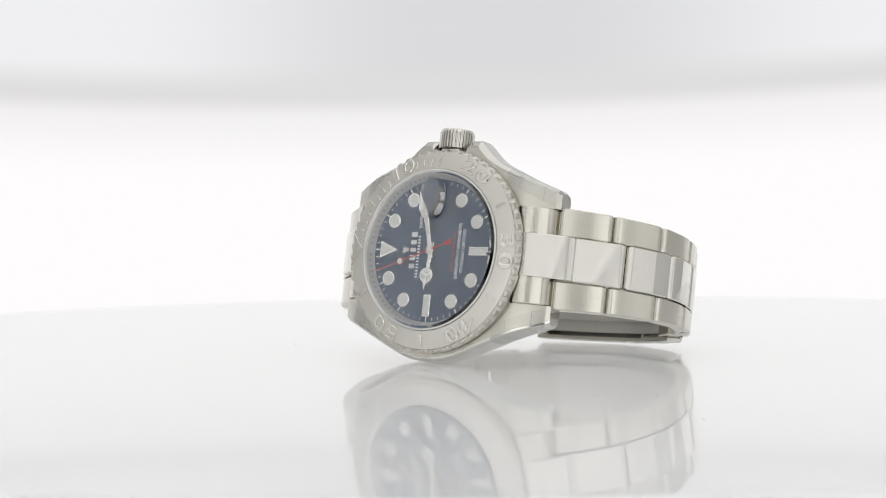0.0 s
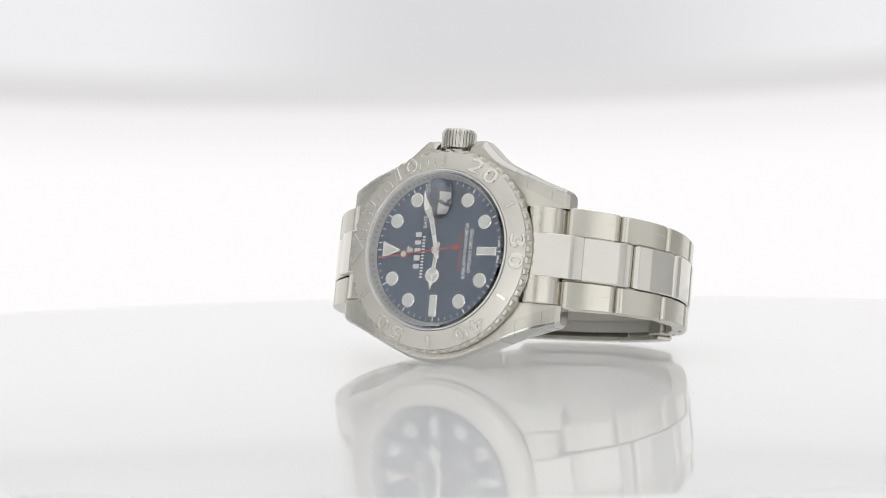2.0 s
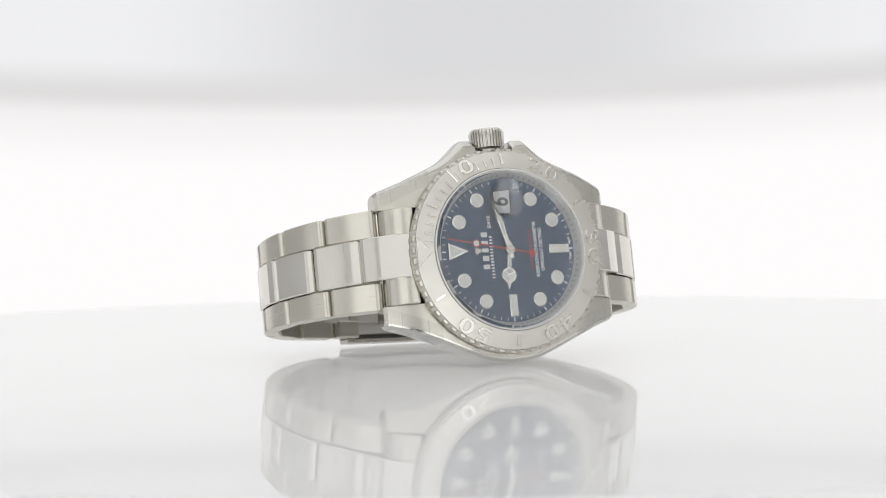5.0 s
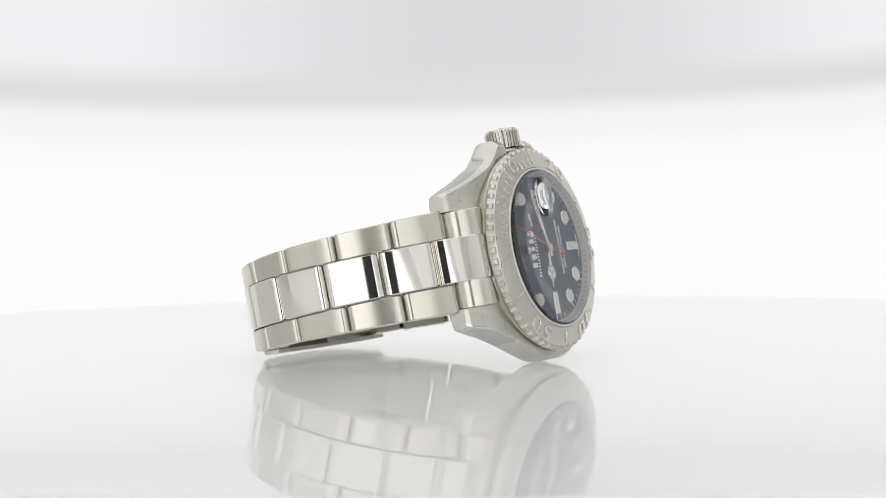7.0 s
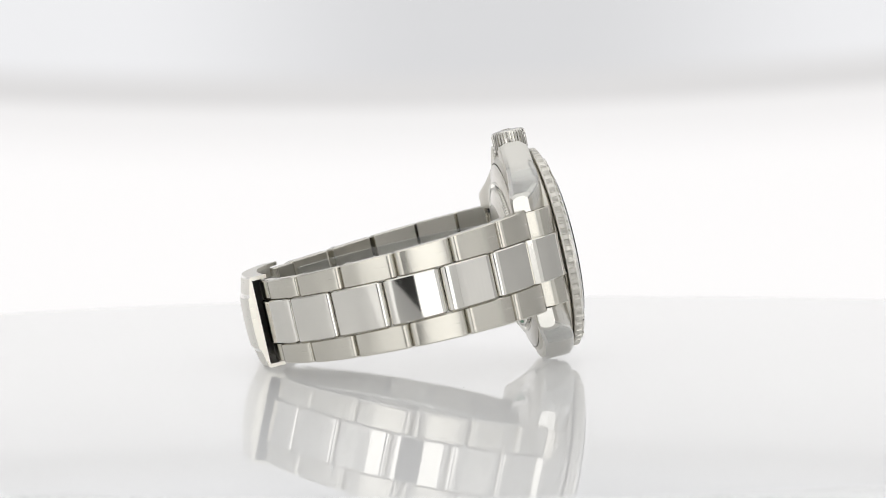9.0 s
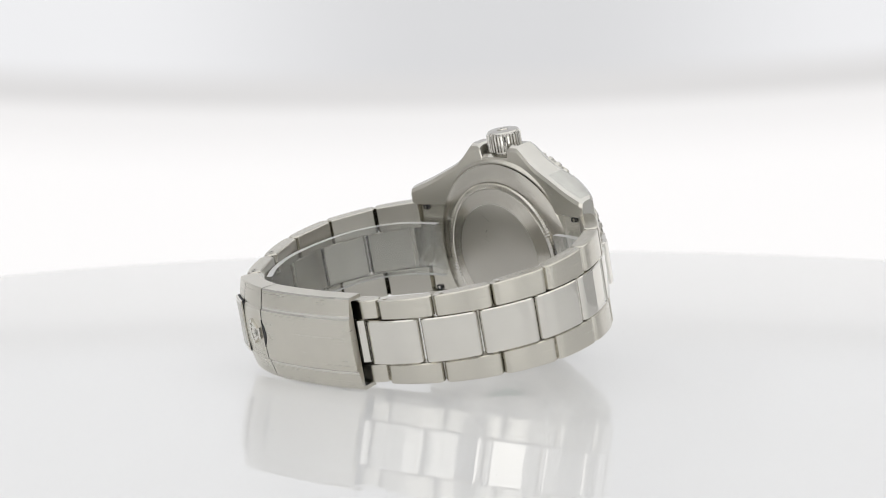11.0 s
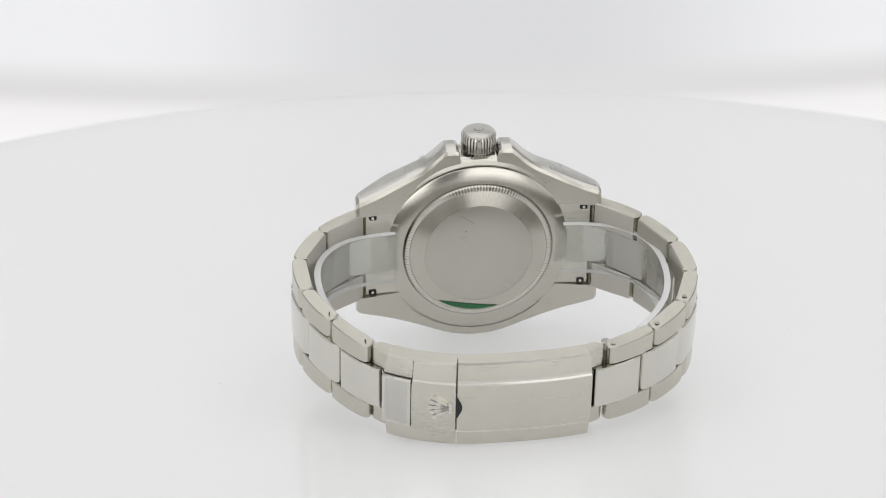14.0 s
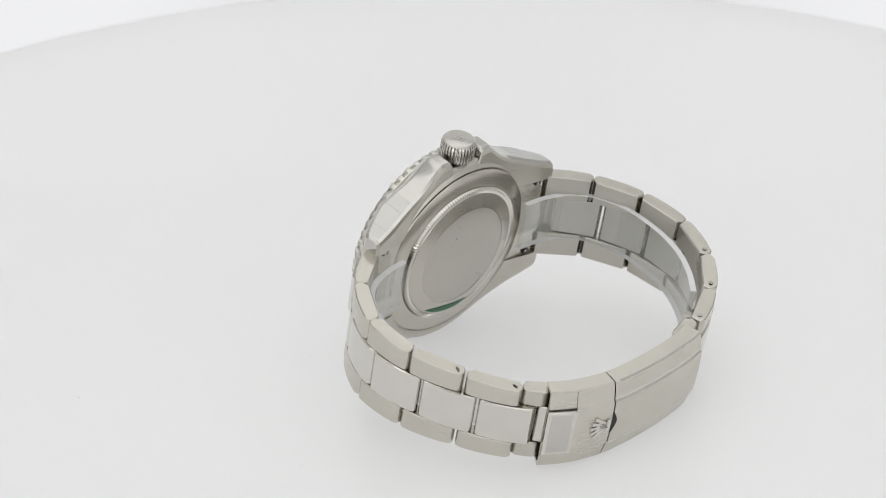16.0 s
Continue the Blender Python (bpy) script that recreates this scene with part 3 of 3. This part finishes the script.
lathe(bm, [(0, 20.0), (2.2, 20.0), (2.2, 20.5), (3.4, 20.75), (3.48, 23.75), (3.2, 24.3), (2.95, 24.55), (1.5, 24.72), (0, 24.72)], 256, flutes)
bmesh.ops.rotate(bm, cent=(0, 0, 0), matrix=Matrix.Rotation(radians(90), 3, "Y"), verts=bm.verts)
crown = part("winding_crown", bm, CROWN_STEEL, watch, "fluted steel winding crown", mm(0, 0.3, CZ), smooth=30)
bm = bmesh.new()
emblem(bm, 2.2, 0.14)
part("emblem", bm, RELIEF, crown, "", Matrix.Translation((24.72 * MM, 0, 0)) @ pose(0, 0, 0, 0, 90, 0) @ pose(0, 0, 0, 0, 0, 90))

# case back
bm = bmesh.new()
lathe(bm, [(18.5, -4.1), (18.5, -4.85), (18.3, -5.0), (15.3, -5.6), (15.12, -5.6), (15.1, -5.2)], 160)
part("back_ring", bm, TURNED, watch, "brushed conical steel ring round the case back")
bm = bmesh.new()


def back_flutes(i, k, r, z):
    return (r - (0.24 if k in (1, 2) and i % 8 < 4 else 0.0), z + (0.14 if k in (2, 3) and i % 8 < 4 else 0.0))


lathe(bm, [(15.1, -5.0), (15.05, -5.75), (14.85, -6.25), (13.95, -6.3), (13.8, -6.1), (13.7, -6.2), (10.85, -6.92)], 1152, back_flutes)
for f in bm.faces:
    if f.calc_center_median().xy.length > 13.86:
        f.material_index = 1
case_back = part("case_back", bm, [TURNED, POLISHED], watch, "fluted and polished screw-down case back", smooth=30)
bm = bmesh.new()
lathe(bm, [(0, -6.94), (5, -6.94), (10.6, -6.94), (10.85, -6.88)], 96)
part("back_disc", bm, LINED, case_back, "brushed flat disc covered by a clear sticker", mm(0, 0, 0, 0, 0, 35))
bm = bmesh.new()
rows = []
for k in range(15):
    t = -27 + 54 * k / 14
    row = []
    for u in (0, 0.33, 0.66, 1):
        r = 13.45 * math.cos(radians(27)) / math.cos(radians(t)) * (1 - u) + 13.45 * u
        a = radians(189 + t)
        row.append((r * math.cos(a), r * math.sin(a), -6.2 - 0.26 * (13.7 - r)))
    rows.append(row)
for lift in (0.03, 0.09):
    grid = [[bm.verts.new((x, y, z - lift)) for x, y, z in row] for row in rows]
    for a, b in zip(grid, grid[1:]):
        for i in range(3):
            bm.faces.new((a[i], a[i + 1], b[i + 1], b[i]))
part("sticker", bm, GREEN, case_back, "green edge of a protective sticker")
bm = bmesh.new()
res = bmesh.ops.create_icosphere(bm, subdivisions=2, radius=0.16)
bmesh.ops.translate(bm, vec=(5.2, -2.6, -6.9), verts=bm.verts)
part("dark_spot", bm, GAP, case_back)

# ---- bracelet ----
LOOP = Line([(21.6, -2.3), (25.5, -4.0), (29.9, -7.2), (33.6, -11.9), (36.9, -17.8), (38.8, -25), (38.5, -33), (35.8, -40), (31.0, -46.2), (24.8, -51.1), (17.2, -54.8), (10, -56.9), (2, -58.0),
             (-5, -58.2), (-12, -57.3), (-18.5, -55.3), (-24, -52.4), (-29.1, -47.3), (-33.0, -40.8), (-36.8, -33), (-38.9, -24.8), (-38.0, -17.6), (-34.9, -11.7), (-30.8, -7.0), (-26.0, -3.9), (-21.7, -2.2)])
S_CLASP0 = LOOP.where(lambda q: q.y < -30 and q.x < 13.0)
S_SEAM = LOOP.where(lambda q: q.y < -30 and q.x < -11.6)
S_CLASP1 = LOOP.where(lambda q: q.y < -30 and q.x < -23.4)


def link_profile(length, h, bulge=0.3, r=1.2):
    half = length / 2
    pts = [(u * (half - r), bulge * (1 - u * u)) for u in [-1 + 2 * i / 8 for i in range(9)]]
    pts += [(half - r + r * math.sin(radians(a)), -r + r * math.cos(radians(a))) for a in (22, 45, 68, 90)]
    pts += [(half - 0.1, -h + 1.0), (half - 0.85, -h)]
    left = [(-half, -r)] + [(-(half - r) - r * math.sin(radians(a)), -r + r * math.cos(radians(a))) for a in (68, 45, 22)]
    return pts + [(-half + 0.85, -h), (-half + 0.1, -h + 1.0)] + left


def link(name, s0, s1, x0, x1, h, mat, label, lift=0.0, taper=(0.0, 0.0)):
    """taper: how far the sides at x0 and x1 move for each millimetre along the link."""
    p0, p1 = LOOP.at(s0), LOOP.at(s1)
    mid, way = (p0 + p1) / 2, (p1 - p0).normalized()
    nrm = Vector((-way.y, way.x))
    if nrm.dot(mid - Vector((0, -27))) < 0:
        nrm = -nrm
    bm = bmesh.new()
    xm = (x0 + x1) / 2
    prism(bm, link_profile((p1 - p0).length, h), x0 - xm, x1 - xm, 0.22, lambda a, b, w: (w, a, b))
    for v in bm.verts:
        k = (v.co.x - (x0 - xm)) / (x1 - x0)
        v.co.x += v.co.y * (taper[0] * (1 - k) + taper[1] * k)
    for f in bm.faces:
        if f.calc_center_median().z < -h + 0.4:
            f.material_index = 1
    q = mid + nrm * lift
    m = Matrix(((1, 0, 0, xm * MM), (0, way.x, nrm.x, q.x * MM), (0, way.y, nrm.y, q.y * MM), (0, 0, 0, 1)))
    if m.to_3x3().determinant() < 0:
        bmesh.ops.scale(bm, vec=(1, -1, 1), verts=bm.verts)
        m = m @ Matrix.Diagonal((1, -1, 1, 1))
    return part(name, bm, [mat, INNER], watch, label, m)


SHIFT, GAPW, PITCH = 3.2, 0.6, 11.2


def bracelet_side(s_start, s_end, slots):
    """Rows of links from the lugs to the clasp; s runs towards the clasp on either side."""
    sign = 1 if s_end > s_start else -1
    pitch, rows = PITCH, abs(s_end - s_start) / PITCH
    k = 0.0
    while k < rows - 0.05:
        k1 = min(k + 1, rows + 0.15)
        last = k1 - k < 0.9
        f = (k + k1) / 2 / rows
        w = 9.85 - 1.95 * min(1, f * 1.05)
        sag = -0.8 * min(1, f * 1.4)
        sink = -sign * 0.8 * 1.4 / rows / pitch if f < 0.7 else 0.0
        slim = -sign * 1.95 * 1.05 / rows / pitch if f < 0.95 else 0.0
        a, b = s_start + sign * (k * pitch + GAPW / 2), s_start + sign * (k1 * pitch - GAPW / 2)
        c, d = a + sign * SHIFT, b + sign * (0.6 if last else SHIFT)
        for x0, x1 in ((4.3, w), (-w, -4.3)):
            ob = link("outer_link", min(a, b), max(a, b), x0 + sag, x1 + sag, 2.9, BRUSHED, "brushed steel outer link", -1.0 if last else -0.1, (sink, sink + slim) if x0 > 0 else (sink - slim, sink))
            if k > 2.5 and not last:
                bm = bmesh.new()
                prism(bm, rounded(1.0, 0.25, 0.05, 1) if slots else circle(0.48, 16), -0.02, 0.03)
                up = 1 if x0 > 0 else -1
                part("pin", bm, GAP if slots else POLISHED, ob, "", mm(up * (w - 4.3) / 2, pitch * -0.34 * (1 if sign > 0 else -1) * (-1 if slots else -1), -1.3, 0, up * 90, 0) @ pose(0, 0, 0, 0, 0, 60 if slots else 0))
        if abs(d - c) > 1.2:
            link("centre_link", min(c, d), max(c, d), -4.2 + sag, 4.2 + sag, 2.7, POLISHED, "polished steel centre link", -1.0 if last else 0.1, (sink, sink))
        k = k1 if k1 < rows else rows


S12, S6 = 2.8, LOOP.length - 2.2
bracelet_side(S12, S_CLASP0 + 1.0, False)
bracelet_side(S6, S_CLASP1 - 1.0, True)

for sign in (1, -1):
    def at_end(a, b, w):
        return (w, sign * a, b)
    bm = bmesh.new()
    prism(bm, [(18.4, 1.5), (19.6, 1.45), (21.0, 0.7), (22.9, -0.9), (23.6, -2.2), (23.4, -4.4), (22.4, -5.4), (15.8, -4.85)], -9.3, 9.3, 0.15, at_end)
    end = part("end_link", bm, BRUSHED, watch, "brushed steel end link between the lugs")
    bm = bmesh.new()
    prism(bm, [(18.6, 1.8), (20.4, 1.75), (22.4, 0.7), (24.6, -1.2), (26.6, -2.9), (27.3, -4.4), (26.9, -6.0), (25.2, -6.3), (18.6, -4.6)], -4.2, 4.2, 0.15, at_end)
    part("end_link_centre", bm, POLISHED, end, "polished centre of the end link")
    for sx in (1, -1):
        bm = bmesh.new()
        prism(bm, rounded(0.9, 1.5, 0.2, 2), -0.3, 0.25)
        slot = part("spring_bar_slot", bm, GAP, end, "", mm(sx * 8.6, sign * 21.1, -5.3))
        bm = bmesh.new()
        prism(bm, circle(0.3, 12), -0.35, 0.32)
        part("spring_bar", bm, POLISHED, slot)

# folding clasp
CLASP = [(-9.1, -2.9), (-9.1, 0.1), (-8.8, 0.4), (-5.75, 1.1), (-5.3, 1.15), (-5.0, 1.5), (-2.5, 1.66), (0, 1.7), (2.5, 1.66), (5.0, 1.5), (5.3, 1.15), (5.75, 1.1), (8.8, 0.4), (9.1, 0.1), (9.1, -2.9),
         (8.35, -2.9), (8.35, 0.0), (-8.35, 0.0), (-8.35, -2.9)]
CLASP = [(x * 0.975 - 0.68, n - 0.85) for x, n in CLASP]
CL = Line([(13, -57.7), (8, -58.45), (2, -58.85), (-5, -58.85), (-11.7, -58.3), (-18.8, -56.3), (-23.6, -53.8), (-26, -52.0)])
T_SEAM, T_END = CL.where(lambda q: q.x < -11.6), CL.where(lambda q: q.x < -23.5)
bm = bmesh.new()
# index 1: inside faces, with the slot's shade in their colour
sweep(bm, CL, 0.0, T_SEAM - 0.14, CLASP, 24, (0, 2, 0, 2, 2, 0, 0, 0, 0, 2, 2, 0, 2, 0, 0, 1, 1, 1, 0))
clasp = part("clasp", bm, [BRUSHED_X, CLASP_SHADE, POLISHED], watch, "brushed steel folding clasp with chamfered sides", smooth=20)
bm = bmesh.new()
sweep(bm, CL, T_SEAM + 0.14, T_END + 0.5, CLASP, 12)
cover = part("flip_cover", bm, BRUSHED_X, clasp, "small hinged safety cover", smooth=20)
bm = bmesh.new()
sweep(bm, CL, T_END - 4.6, T_END + 0.75, [(-5.5, 0.2), (-5.5, 1.0), (-5.3, 1.15), (4.4, 1.15), (4.6, 1.0), (4.6, 0.2)], 8)
part("lift_tab", bm, POLISHED, cover, "tab with a polished raised border", smooth=20)
bm = bmesh.new()
sweep(bm, CL, T_END - 3.9, T_END + 0.1, [(-4.8, 0.8), (-4.8, 1.17), (-4.7, 1.2), (3.8, 1.2), (3.9, 1.17), (3.9, 0.8)], 8)
part("tab_plate", bm, SATIN, cover, "flat satin plate", smooth=20)
bm = bmesh.new()
sweep(bm, CL, T_END - 4.66, T_END + 0.62, [(-5.58, 0.1), (-5.58, 0.5), (-5.45, 0.85), (4.55, 0.85), (4.68, 0.5), (4.68, 0.1)], 8)
part("groove", bm, GAP, cover)
bm = bmesh.new()
sweep(bm, CL, T_END - 4.76, T_END - 4.66, [(-8.95, -0.7), (-8.8, -0.43), (-5.9, 0.27), (-5.15, 0.68), (4.25, 0.68), (5.0, 0.27), (7.9, -0.43), (8.05, -0.7)], 2)
part("groove", bm, GAP, cover)
s = (T_SEAM + T_END - 4.6) / 2 - 0.9
q, w = CL.at(s), CL.way(s)
nrm = Vector((-w.y, w.x))
if nrm.y > 0:
    nrm = -nrm
m = Matrix(((-1, 0, 0, -0.45 * MM), (0, w.x, nrm.x, (q.x + nrm.x * 0.8) * MM), (0, w.y, nrm.y, (q.y + nrm.y * 0.8) * MM), (0, 0, 0, 1)))
if m.to_3x3().determinant() < 0:
    m = m @ Matrix.Diagonal((-1, 1, 1, 1))
bm = bmesh.new()
emblem(bm, 5.2, 0.5)
part("emblem", bm, RELIEF, cover, "raised polished emblem", m)
q, w = CL.at(T_SEAM), CL.way(T_SEAM)
bm = bmesh.new()
prism(bm, [(-2.7, 0.14), (2.7, 0.14), (1.9, -0.4), (1.1, -0.8), (0.5, -1.02), (0, -1.1), (-0.5, -1.02), (-1.1, -0.8), (-1.9, -0.4)], 0.4, 0.885)
part("latch_notch", bm, GAP, clasp, "dark notch at the cover's edge", Matrix(((1, 0, 0, -0.45 * MM), (0, w.x, -w.y, q.x * MM), (0, w.y, w.x, q.y * MM), (0, 0, 0, 1))))
bm = bmesh.new()
sweep(bm, LOOP, S_CLASP0 - 8, S_CLASP1 - 1, [(-5.5, -3.4), (-5.5, -2.6), (5.5, -2.6), (5.5, -3.4)], 20)
part("inner_blade", bm, SATIN, clasp, "inner folding blade", smooth=20)
bm = bmesh.new()
sweep(bm, LOOP, S_CLASP0 + 1.5, S_CLASP1 - 2, [(-7.8, -2.2), (-7.8, -1.6), (7.8, -1.6), (7.8, -2.2)], 20)
part("inner_blade", bm, SATIN, clasp, smooth=20)

bm = bmesh.new()
prism(bm, circle(0.95, 20), 4.2, 6.6, 0.12, lambda a, b, w: (w, 17 + a, -50.8 + b))
part("pivot", bm, POLISHED, clasp, "round pivot of the folding blade")

# clear protective film inside the bracelet
for sign in (1, -1):
    path = Line([(sign * a, b) for a, b in [(16.8, -7.0), (22, -7.6), (27.5, -9.6), (31.5, -14), (33.4, -20), (33.3, -28), (31.6, -35), (28.2, -41.2), (24.2, -46)]])
    bm = bmesh.new()
    sweep(bm, path, 0, path.length, [(-5.2, -0.6), (-5.2, 0.6), (5.8, 0.6), (5.8, -0.6)], 60, (1, 0, 1, 0))
    part("protective_film", bm, [FILM, FILM_EDGE], watch, "clear plastic protective film inside the bracelet", smooth=30)


# ---- what moves ----
LEAN = 11.87
DISC_TOP = -0.5 * MM
REST = Matrix.Translation((-0.78 * MM, -11.38 * MM, 21.03 * MM)) @ Matrix(((0, -1, 0, 0), (math.sin(radians(LEAN)), 0, -math.cos(radians(LEAN)), 0),
                                                                          (math.cos(radians(LEAN)), 0, math.sin(radians(LEAN)), 0), (0, 0, 0, 1)))


def motions():
    turns = [(t, pose(0, 0, 0, 0, 0, table_angle(t))) for t in STEPS]
    lowered = [(t, pose(0, 0, DISC_TOP, 0, 0, table_angle(t))) for t in STEPS]
    walk(turntable, lowered)
    walk(dust, lowered)
    walk(watch, [(t, m @ REST) for t, m in turns])
    walk(second_hand, [(t, mm(0, 0, DZ + 1.15, 0, 0, 19.5 - 6.0 * t)) for t in STEPS])
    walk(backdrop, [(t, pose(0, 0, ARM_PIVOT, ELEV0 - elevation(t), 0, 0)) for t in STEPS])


motions()
